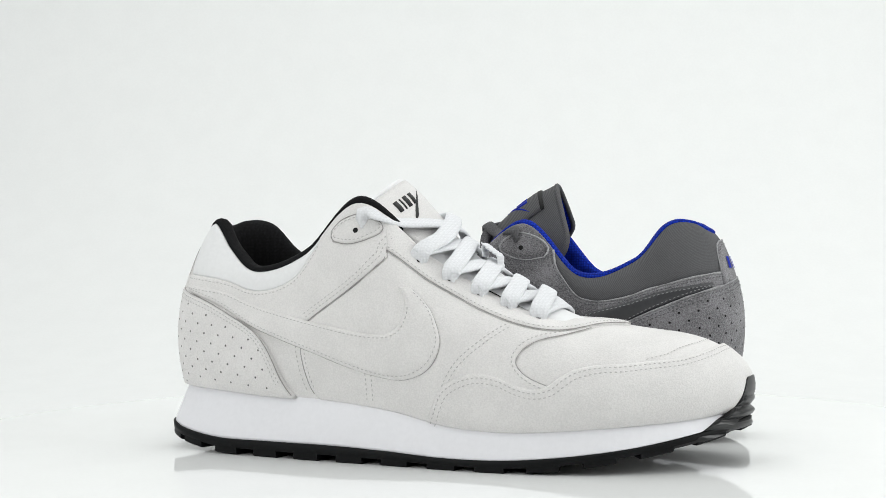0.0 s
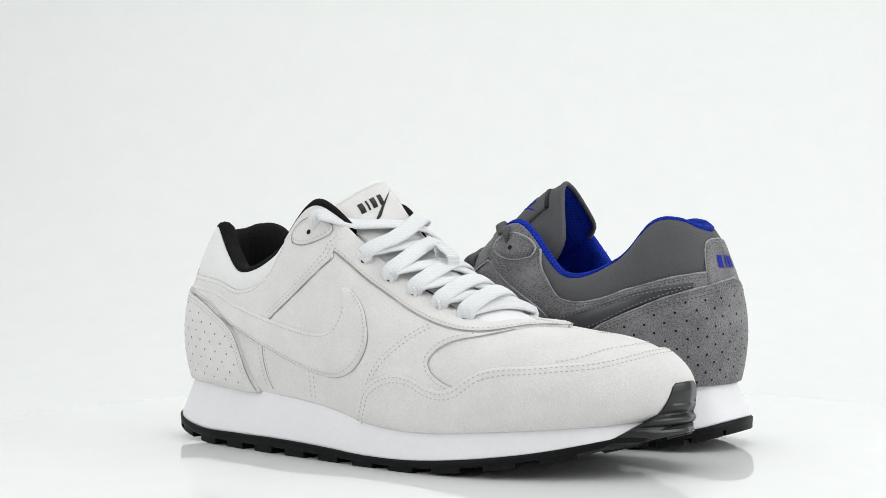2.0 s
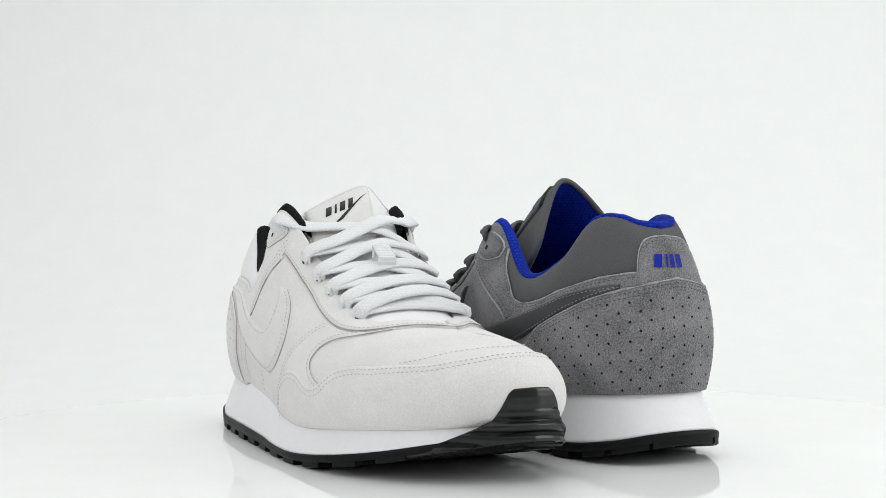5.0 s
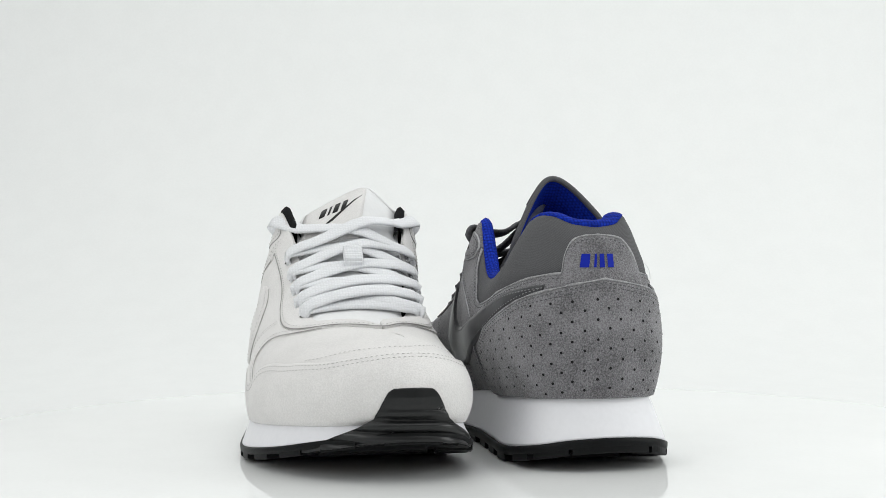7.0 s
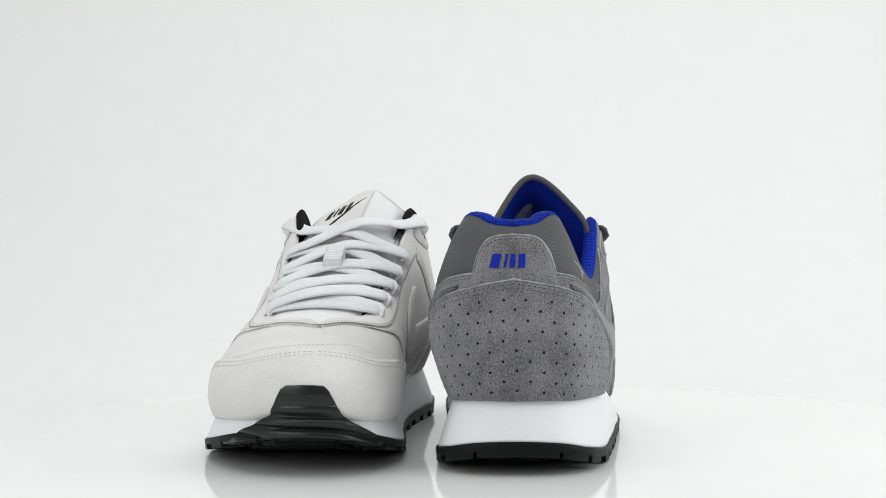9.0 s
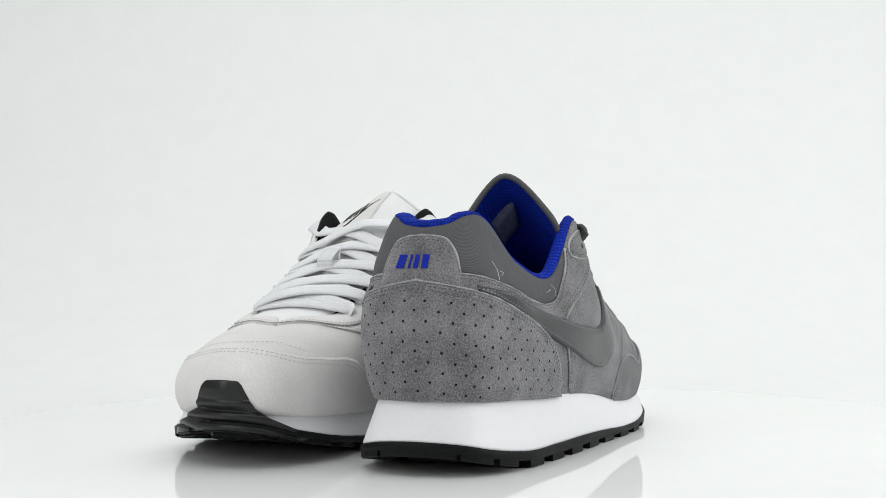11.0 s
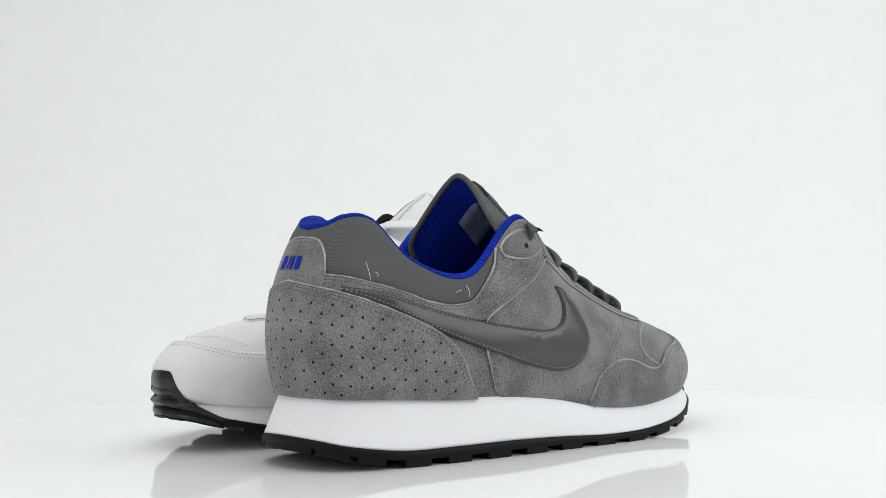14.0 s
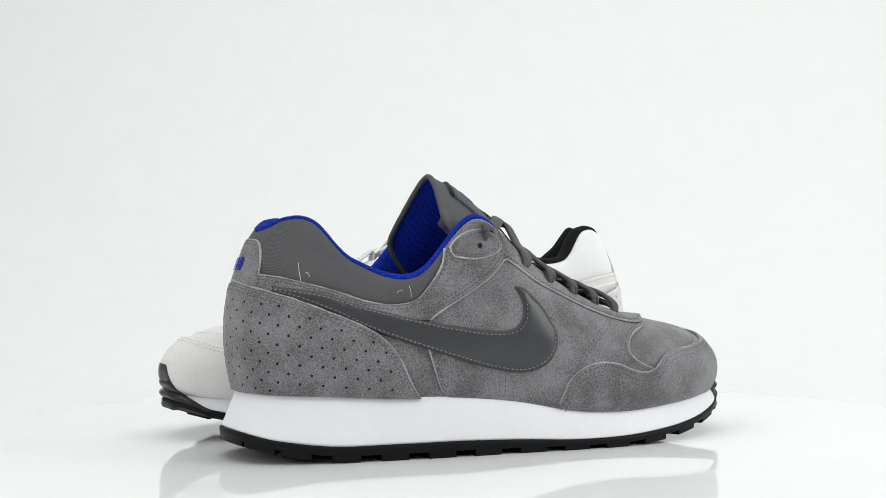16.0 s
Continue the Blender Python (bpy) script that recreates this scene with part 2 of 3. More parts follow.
def stitches(curves, mat, parent, off, pitch=0.0024, length=0.0012, width=0.00042, label=""):
    """Rows of stitches along curves on the skin, off metres above it."""
    verts, faces = [], []
    for q in curves:
        p = skin(q[:, 0], q[:, 1], np.full(len(q), off))
        d = np.concatenate([[0], np.cumsum(np.linalg.norm(np.diff(p, axis=0), axis=1))])
        c = np.arange(pitch / 2, d[-1], pitch)
        if not len(c):
            continue
        ea, eb = [np.stack([np.interp(c + e, d, q[:, i]) for i in (0, 1)], 1) for e in (-length / 2, length / 2)]
        a, b = [skin(e[:, 0], e[:, 1], np.full(len(c), off)) for e in (ea, eb)]
        n = (skin(ea[:, 0], ea[:, 1], np.full(len(c), off + .0004)) - a) / .0004
        t = b - a
        t /= np.linalg.norm(t, axis=1, keepdims=True) + 1e-12
        w = np.cross(n, t) * width / 2
        m = (a + b) / 2 + n * .00022
        k = len(verts)
        verts += list(np.stack([a - w, a + w, b + w, b - w, m - w * .7, m + w * .7], 1).reshape(-1, 3))
        for j in range(len(c)):
            e = k + j * 6
            faces += [(e, e + 1, e + 5, e + 4), (e + 3, e + 4, e + 5, e + 2), (e + 1, e + 2, e + 5), (e, e + 4, e + 3)]
    return tagged(linked("stitching", verts, faces, mat, parent, label, smooth=False), kind="stuff")


def tube(name, path, widths, mat, parent, label="", normals=None, flat=1.0, sides=12, closed=False):
    """A lace, cord or roll along a path; flat below 1 squeezes it along its normal."""
    p = np.asarray(path, float)
    t = np.roll(p, -1, 0) - np.roll(p, 1, 0) if closed else np.gradient(p, axis=0)
    t /= np.linalg.norm(t, axis=1, keepdims=True) + 1e-12
    n = np.asarray(normals, float) if normals is not None else np.tile([0, 0, 1.0], (len(p), 1))
    n = n - t * (n * t).sum(1, keepdims=True)
    n /= np.linalg.norm(n, axis=1, keepdims=True) + 1e-12
    b = np.cross(t, n)
    w = np.broadcast_to(np.asarray(widths, float), (len(p),))[:, None, None] / 2
    a = np.linspace(0, 2 * np.pi, sides, endpoint=False)
    ca, sa = np.sign(np.cos(a)) * np.abs(np.cos(a)) ** .8, np.sign(np.sin(a)) * np.abs(np.sin(a)) ** .8
    v = p[:, None] + w * (b[:, None] * ca[None, :, None] + n[:, None] * (sa * flat)[None, :, None])
    k = len(p)
    f = grid_faces(k, sides, True)
    if closed:
        f += [((k - 1) * sides + c, (k - 1) * sides + (c + 1) % sides, (c + 1) % sides, c) for c in range(sides)]
    else:
        f += [tuple(range(sides))[::-1], tuple(range((k - 1) * sides, k * sides))]
    return linked(name, v.reshape(-1, 3), f, mat, parent, label)


def through_points(points, n):
    """n points of a smooth curve through points in space."""
    p = np.asarray(points, float)
    s = np.concatenate([[0], np.cumsum(np.linalg.norm(np.diff(p, axis=0), axis=1))])
    e = np.linspace(0, s[-1], n)
    return np.stack([spline(s, p[:, i], e) for i in range(3)], 1)


# ---- borders of the pieces of the upper, outer side: u, metres of height ----
SWOOSH_TOP = [(.100, .0868), (.150, .0850), (.208, .0822), (.266, .0776), (.328, .0731), (.379, .0690), (.423, .0657), (.464, .0632), (.490, .0632), (.509, .0658), (.522, .0715), (.527, .0770), (.526, .0820), (.522, .0852)]
SWOOSH_LOW = [(.522, .0852), (.536, .0850), (.550, .0805), (.562, .0750), (.570, .0675), (.573, .0598), (.565, .0526), (.549, .0465), (.525, .0425), (.498, .0413), (.463, .0430), (.429, .0463), (.379, .0528), (.323, .0598), (.270, .0660), (.210, .0737), (.150, .0795), (.104, .0830)]
COUNTER_TOP = [(0, .0890), (.035, .0872), (.070, .0850), (.130, .0808), (.180, .0757), (.230, .0698), (.265, .0652), (.287, .0607), (.299, .0550), (.306, .0480), (.311, .0410), (.320, .0345), (.330, .0303)]
TAB = [(.070, .0840), (.069, .0930), (.065, .1010), (.054, .1065), (.034, .1090), (0, .1096)]
SEAM = [(.512, .1005), (.469, .0893), (.430, .0797), (.383, .0690)]
PATCH = [(.441, .1075), (.438, .1115), (.448, .1165), (.463, .1198), (.486, .1212), (.507, .1165), (.509, .1125), (.486, .1080), (.460, .1062), (.441, .1075)]
REAR_SEAM = [(.358, .0560), (.354, .0432), (.360, .0340), (.372, .0290)]
# and where they run over the front: u, v
LACE_EDGE = [(.512, .755), (.561, .750), (.603, .735), (.643, .705), (.683, .690), (.723, .705), (.765, .755), (.809, .830), (.845, .890), (.871, .938), (.885, .970), (.890, 1.0)]
VAMP_EDGE = [(.845, .890), (.800, .800), (.764, .720), (.718, .600), (.689, .475), (.680, .390), (.690, .330), (.721, .270)]
CAP_EDGE = [(.540, .0), (.549, .070), (.562, .155), (.585, .225), (.621, .285), (.653, .290), (.675, .262), (.696, .250), (.716, .275), (.732, .335), (.751, .395), (.781, .430), (.815, .430), (.851, .450), (.890, .480), (.935, .550), (.968, .600), (1.0, .620)]
SIDE_STITCH = [(.677, .665), (.636, .490), (.588, .295), (.566, .165), (.549, .02)]


from mathutils.geometry import delaunay_2d_cdt


def line(*points):
    return smooth_run(np.array(points, float))


def top_edge(u0, u1, v=1.0):
    n = max(3, int(abs(u1 - u0) * LU / 0.0022))
    return np.stack([np.linspace(u0, u1, n), np.full(n, v)], 1)


def sole(base, look_):
    zf, zb, zg, fl = even(ZF, RING), even(ZB, RING), even(ZG, RING), even(FLARE, RING)
    tk = even(TUCK, RING)
    lofted("midsole", [ring(-.004 - tk, zf + .004), ring(-.0006 - tk, zf + .0008), ring(.0005 - tk, zf - .0004), ring(.0016 - tk, zf - .003)]
           + [ring(.0016 - tk + (fl - .0016 + tk) * a, (zf - .003) * (1 - a) + zb * a) for a in (.25, .5, .75, .93)] + [ring(fl - .0002, zb), ring(fl - .004, zb - .001)],
           look_["midsole"], base, "smooth white foam midsole")
    gap = np.minimum(zb - zg, .0085)
    out = lofted("outsole", [ring(fl - .004, zb + .0006), ring(fl + .0002, zb), ring(fl + .0010, zb - .0006), ring(fl + .0008, zg + gap * .52), ring(fl + .0002, zg + gap * .40), ring(fl - .004, zg + gap * .38)],
                 look_["rubber"], base, "black rubber outsole with tread lugs")
    # lugs along both edges, gaps between them, and one round the heel
    spans = [(-.050, .050)]
    for side in (1, -1):
        u, i = .056, 0
        while u < .97:
            size = .058 if i == 0 else .040
            spans.append((side * u, side * (u + size)))
            u += size + (.012 if i == 0 else .030)
            i += 1
    for u0, u1 in spans:
        uu = np.linspace(u0, u1, 9)
        x, y, nx, ny = plan(uu)
        f, b, g = even(FLARE, uu), even(ZB, uu), even(ZG, uu)
        gp = np.minimum(b - g, .0085)
        rows = [(f + .0006, g + gp * .55), (f + .0006, g + .0006), (f - .0001, g), (f - .016, g), (f - .0175, g + gp * .5)]
        v = np.concatenate([np.stack([x + nx * o, y + ny * o, z], 1) for o, z in rows])
        faces = grid_faces(5, 9) + [tuple(k * 9 for k in range(5))[::-1], tuple(k * 9 + 8 for k in range(5))]
        linked("tread_lug", v, faces, look_["rubber"], out, smooth=False)
    # bars of tread across the middle
    xs, us = np.array(PX), KNOT
    for x0 in np.arange(.022, .284, .0165):
        x = np.linspace(x0, x0 + .0105, 4)
        uu = np.interp(x, xs, us)
        g = even(ZG, uu)
        y0, y1 = outline(uu) + .017, outline(-uu) - .017
        if (y1 - y0).min() < .008:
            continue
        rows = [(y0, g + .004), (y0 + .001, g + .0003), (y0 * .5 + y1 * .5, g + .0002), (y1 - .001, g + .0003), (y1, g + .004)]
        v = np.concatenate([np.stack([x, y, z], 1) for y, z in rows])
        linked("tread_bar", v, grid_faces(5, 4) + [tuple(k * 4 for k in range(5))[::-1], tuple(k * 4 + 3 for k in range(5))], look_["rubber"], out, smooth=False)


def toe_bumper(base, look_):
    """Ribbed black rubber that climbs from the outsole over the tip of the toe."""
    us = np.linspace(.842, 1.125, 150)
    mid, cols, k = .996, [], 64
    for u in us:
        x, y, nx, ny = (float(a) for a in plan(np.array(float(wrapped(u)))))
        w = wrapped(np.array([u]))
        f, b, g, zf = (float(even(t, w)[0]) for t in (FLARE, ZB, ZG, ZF))
        prof = [(x + nx * (f - .004), y + ny * (f - .004), g + .0005), (x + nx * f, y + ny * f, g + .0012), (x + nx * f, y + ny * f, b), (x + nx * .0028, y + ny * .0028, zf - .001)]
        sk = skin(np.full(8, u), np.linspace(.06, .42, 8), np.full(8, .0018))
        prof = np.concatenate([prof, sk])
        a = abs(u - mid) * (1.12 if u < mid else 1.0)
        bell = float(np.interp(a, [0, .022, .028, .033, .039, .046, .064, .10, .13, .15], [.0432, .0428, .0410, .0375, .0330, .0288, .0247, .0190, .0155, .0140]))
        top = max(g + .004, min(bell, prof[-1][2]))
        zz = g + .0005 + (top - g - .0005) * np.linspace(0, 1, k)
        zs = np.maximum.accumulate(prof[:, 2] + np.arange(len(prof)) * 1e-6)
        col = np.stack([np.interp(zz, zs, prof[:, 0]), np.interp(zz, zs, prof[:, 1]), zz], 1)
        h = zz / .0056 + (1.2 if u > mid else -.2) * (a / .1) ** 2
        rib = np.where(zz < .0330, .0020 * np.abs(np.sin(np.pi * h)) ** .7 - .0006, .0004) * np.clip((.13 - a) / .03, 0, 1)
        rib[-2:] = -.0012, -.0030
        col[:, 0] += nx * rib
        col[:, 1] += ny * rib
        cols.append(col)
    v = np.stack(cols, 1).reshape(-1, 3)
    linked("toe_bumper", v, grid_faces(k, 150), look_["bumper"], base, "ribbed black rubber toe bumper")


def lining(base, look_):
    """The padded roll round the opening and the cloth inside."""
    us = np.linspace(-.534, .534, 160)
    t = surface(us, np.ones_like(us))
    tan = np.gradient(t, axis=0)
    tan /= np.linalg.norm(tan, axis=1, keepdims=True)
    out = np.cross(tan, np.tile([0, 0, 1.0], (len(us), 1)))
    out /= np.linalg.norm(out, axis=1, keepdims=True) + 1e-12
    mid = np.array([.06, .002, 0])
    sign = np.sign(((t - mid) * out)[:, :2].sum(1, keepdims=True))
    out *= sign
    up = np.tile([0, 0, 1.0], (len(us), 1))
    pad = look_["pad"] * (1 - .45 * np.clip((np.abs(us) - .3) / .2, 0, 1))
    thick = np.clip(1.15 - .5 * np.clip((np.abs(us) - .02) / .1, 0, 1) + .25 * np.clip((np.abs(us) - .25) / .1, 0, 1), .6, 1.2)
    prof = [(-.0006, -.006), (.0002, -.0006), (.0005, .0018), (-.0010, .0036), (-.0035, .0045), (-.0065, .0036), (-.0090, .0002), (-.0105, -.006), (-.0108, -.016), (-.0095, -.032), (-.0075, -.052)]
    rows = [t + out * (np.full(len(us), a) * (pad if a < -.002 else 1.0))[:, None] + up * (np.full(len(us), b) * (thick * look_["roll"] if b > 0 else 1.0))[:, None] for a, b in prof]
    linked("collar_lining", np.concatenate(rows), grid_faces(len(prof), len(us)), look_["lining"], base, look_["lining_label"])
    uu, vv = np.meshgrid(np.linspace(-1, 1, 120, endpoint=False), np.linspace(.06, 1, 20))
    vv = .06 + (vv - .06) * (.93 - .33 * np.clip((np.abs(uu) - .62) / .15, 0, 1))
    linked("inner_lining", skin(uu, vv, np.full(uu.shape, -.0045)).reshape(-1, 3), grid_faces(20, 120, True), look_["inside"], base)
    x, y, nx, ny = plan(np.linspace(-1, 1, 120, endpoint=False))
    z = even(ZF, np.linspace(-1, 1, 120, endpoint=False)) + .006
    linked("insole", np.concatenate([np.stack([x - nx * .004, y - ny * .004, z], 1), np.stack([x - nx * .006, y - ny * .006, z + .003], 1)]), grid_faces(2, 120, True) + [tuple(range(120, 240))], look_["inside"], base)


def tongue(base, look_):
    ridge = np.array(look_["ridge"])
    c = through_points(ridge, 40)
    s = np.linspace(0, 1, 40)
    half = spline([0, .3, .55, .75, .88, .96, 1], look_["half"], s)
    gable = np.interp(s, [0, .35, .75, .9, 1], look_["gable"])
    gable_in = np.interp(s, [0, .35, .75, .9, 1], look_["gable_in"])
    tan = np.gradient(c, axis=0)
    tan /= np.linalg.norm(tan, axis=1, keepdims=True)
    nrm = np.cross(tan, np.tile([0, 1.0, 0], (40, 1)))
    nrm *= np.sign(nrm[:, 2:3])
    w = np.linspace(-1, 1, 31)
    rd = look_["rounded"]  # how far the fold along the middle is rounded off
    arch = (np.sqrt(w ** 2 + rd) - math.sqrt(rd)) / (math.sqrt(1 + rd) - math.sqrt(rd))

    def point(i, k, d):
        return c[i] + np.array([0, w[k] * half[i] * (1.0 if w[k] < 0 else 1 - (1 - look_["inner"]) * min(1.0, max(0.0, (s[i] - look_["narrow"]) / .3))), 0]) - np.array([look_["sweep"][0 if w[k] < 0 else 1], 0, 1.0]) * (gable if w[k] < 0 else gable_in)[i] * arch[k] + nrm[i] * d

    thin = np.clip((40 - np.arange(40)) / 5, .25, 1)  # the padding thins out at the top edge
    outer = np.array([[point(i, k, .0030 * thin[i] * (1 - .75 * abs(w[k]) ** 6)) for k in range(31)] for i in range(40)])
    inner = np.array([[point(i, k, -.0030 * thin[i] * (1 - .75 * abs(w[k]) ** 6)) for k in range(31)] for i in range(40)])
    body = linked("tongue", outer.reshape(-1, 3), grid_faces(40, 31), look_["tongue"], base, look_["tongue_label"])
    linked("tongue_lining", inner.reshape(-1, 3), grid_faces(40, 31), look_["lining"], body)
    rim = np.concatenate([outer[15:, 0], outer[-1, 1:-1], outer[15:, -1][::-1]])
    rim2 = np.concatenate([inner[15:, 0], inner[-1, 1:-1], inner[15:, -1][::-1]])
    edge = (rim + rim2) / 2
    for _ in range(3):
        edge[1:-1] = edge[:-2] * .25 + edge[1:-1] * .5 + edge[2:] * .25
    tube("tongue_binding", edge, look_["bind"] * np.clip(.3 + np.minimum(np.arange(len(rim)), np.arange(len(rim))[::-1]) / 14, 0, 1), look_["binding"], body, normals=rim - rim2, sides=8)

    def on(a, b, d):
        """A place on the tongue: a along it, b across it, d above it."""
        i, k = a * 39, (b + 1) * 15
        i0, k0 = min(int(i), 38), min(int(k), 29)
        fi, fk = i - i0, k - k0
        p = (outer[i0, k0] * (1 - fi) + outer[i0 + 1, k0] * fi) * (1 - fk) + (outer[i0, k0 + 1] * (1 - fi) + outer[i0 + 1, k0 + 1] * fi) * fk
        n = np.cross(outer[i0, k0 + 1] - outer[i0, k0], outer[i0 + 1, k0] - outer[i0, k0])
        n /= np.linalg.norm(n)
        return p + n * np.sign(n[2]) * d

    def patch(name, corners, d, mat, parent, label="", n=10):
        """A thin piece on the tongue between four corners."""
        (a0, b0), (a1, b1), (a2, b2), (a3, b3) = corners
        vs = []
        for dd in (d, 0.0):
            for i in range(n):
                for j in range(n):
                    p, q = i / (n - 1), j / (n - 1)
                    a = (a0 * (1 - q) + a1 * q) * (1 - p) + (a3 * (1 - q) + a2 * q) * p
                    b = (b0 * (1 - q) + b1 * q) * (1 - p) + (b3 * (1 - q) + b2 * q) * p
                    vs.append(on(a, b, dd))
        m = n * n
        loop = [i for i in range(n)] + [i * n + n - 1 for i in range(1, n)] + [(n - 1) * n + i for i in range(n - 2, -1, -1)] + [i * n for i in range(n - 2, 0, -1)]
        f = grid_faces(n, n) + [(loop[i], loop[i] + m, loop[(i + 1) % len(loop)] + m, loop[(i + 1) % len(loop)]) for i in range(len(loop))]
        return linked(name, vs, f, mat, parent, label)

    b0, b1 = look_["tag"]
    span, dn = b1 - b0, look_["tag_down"]
    tag = patch("tongue_tag", [(.66 - dn, b0), (.66 - dn, b1), (.985 - dn, b1), (.985 - dn, b0)], .0011, look_["tag_cloth"], body, look_["tag_label"], 14)
    if look_["loop"] is None:
        patch("tag_edge", [(.976 - dn, b0), (.976 - dn, b1), (.990 - dn, b1), (.990 - dn, b0)], .0016, PRINT_BLACK, tag, "black folded edge", 6)
    for o, w in ((0, .085), (.135, .030), (.215, .080), (.345, .070)):
        e = b0 + span * (.27 + o)
        patch("print_bar", [(.862 - dn, e), (.862 - dn, e + span * w), (.918 - dn, e + span * (w + .035)), (.918 - dn, e + span * .035)], .0014, look_["print"], tag, n=3)
    patch("print_wedge", [(.785 - dn, b0 + span * .32), (.808 - dn, b0 + span * .50), (.925 - dn, b0 + span * .93), (.848 - dn, b0 + span * .58)], .0014, look_["print"], tag, n=4)
    if look_["loop"] is None:
        patch("size_label", [(.72, .05), (.72, .50), (.86, .50), (.86, .05)], -.0070, look_["label_cloth"], body, "small pale woven size label", 6)
    if look_["loop"]:
        e = [on(a, -.05, .0078) for a in (.45, .475, .50, .525)]
        path = through_points([e[0] - [0, 0, .006], *e, e[-1] - [0, 0, .006]], 60)
        path += np.array([.5, 0, .866]) * (.00028 * np.sin(np.arange(60) * 1.05))[:, None]
        tube("lace_loop", path, .0105, look_["loop"], body, "ribbed white webbing lace loop", normals=np.tile([.5, 0, .866], (60, 1)), flat=.13, sides=10)
    return outer.reshape(-1, 3)


def laces(base, look_, under):
    n_row = 5
    rows = np.linspace(.553, .728, n_row)
    flat, wide = look_["lace_flat"], look_["lace_wide"]
    nc = np.array([.50, 0, .866])

    def draped(path, gap):
        """The path lifted where it would run through the tongue."""
        path = path.copy()
        lift = np.zeros(len(path))
        for i, p in enumerate(path[4:-4]):
            d = under - p
            along = d @ nc
            flat2 = (d * d).sum(1) - along ** 2
            near = flat2 < .0042 ** 2
            if near.any():
                lift[i + 4] = max(0.0, along[near].max() + gap)
        for _ in range(6):
            lift = np.maximum(lift, np.convolve(np.pad(lift, 2, mode="edge"), [.1, .2, .4, .2, .1], "valid"))
        lift[:3], lift[-3:] = 0, 0
        return path + nc * lift[:, None]

    def one(ua, ub, h, droop=0.0, lift=0.0):
        a0, a1 = skin(np.array([ua, ua]), np.array([.83, .885]), np.array([-.0035, .0030 + lift]))
        b1, b0 = skin(np.array([ub, ub]), np.array([.885, .83]), np.array([.0030 + lift, -.0035]))
        pts = [a0, a1]
        for s in (.16, .33, .5, .67, .84):
            p = a1 * (1 - s) + b1 * s + nc * (h + lift) * (1 - (2 * s - 1) ** 2) ** .8
            pts.append(p)
        pts += [b1, b0]
        path = draped(through_points(pts, 44), .0014 + lift)
        outw = np.linspace(-1, 1, 44)
        nr = np.tile(nc, (44, 1)) + np.stack([np.zeros(44), outw * np.abs(outw) * .75, np.zeros(44)], 1)
        tube("lace", path, wide * (1 - .55 * np.clip((np.abs(outw) - .84) / .16, 0, 1)), look_["lace"], base, normals=nr, flat=flat, sides=12)

    one(rows[-1], -rows[-1], .0050)
    for i in range(n_row - 1, 0, -1):
        one(-rows[i], rows[i - 1], .0062, lift=.0002)
        one(rows[i], -rows[i - 1], .0066, lift=.0016)
    # the top crossing runs from the last holes up to the eyelet patches
    for s, l in ((1, .0030), (-1, .0012)):
        a0, a1 = skin(np.array([s * rows[0]] * 2), np.array([.83, .885]), np.array([-.0035, .0034]))
        b1, b0 = skin(np.array([-s * .487] * 2), np.array([.905, .86]), np.array([.0044, .0005]))
        pts = [a0, a1] + [a1 * (1 - q) + b1 * q + (nc * (.0045 + l) + np.array([.866, 0, -.5]) * look_["bow"]) * (1 - (2 * q - 1) ** 2) ** .8 for q in (.2, .4, .6, .8)] + [b1, b0]
        path = draped(through_points(pts, 44), .0016 + l)
        outw = np.linspace(-s, s, 44)
        nr = np.tile(nc, (44, 1)) + np.stack([np.zeros(44), outw * np.abs(outw) * .8, np.zeros(44)], 1)
        tube("lace", path, wide * 1.05 * (1 - .3 * np.clip((np.abs(outw) - .9) / .1, 0, 1)), look_["lace"], base, normals=nr, flat=flat, sides=12)
    return rows


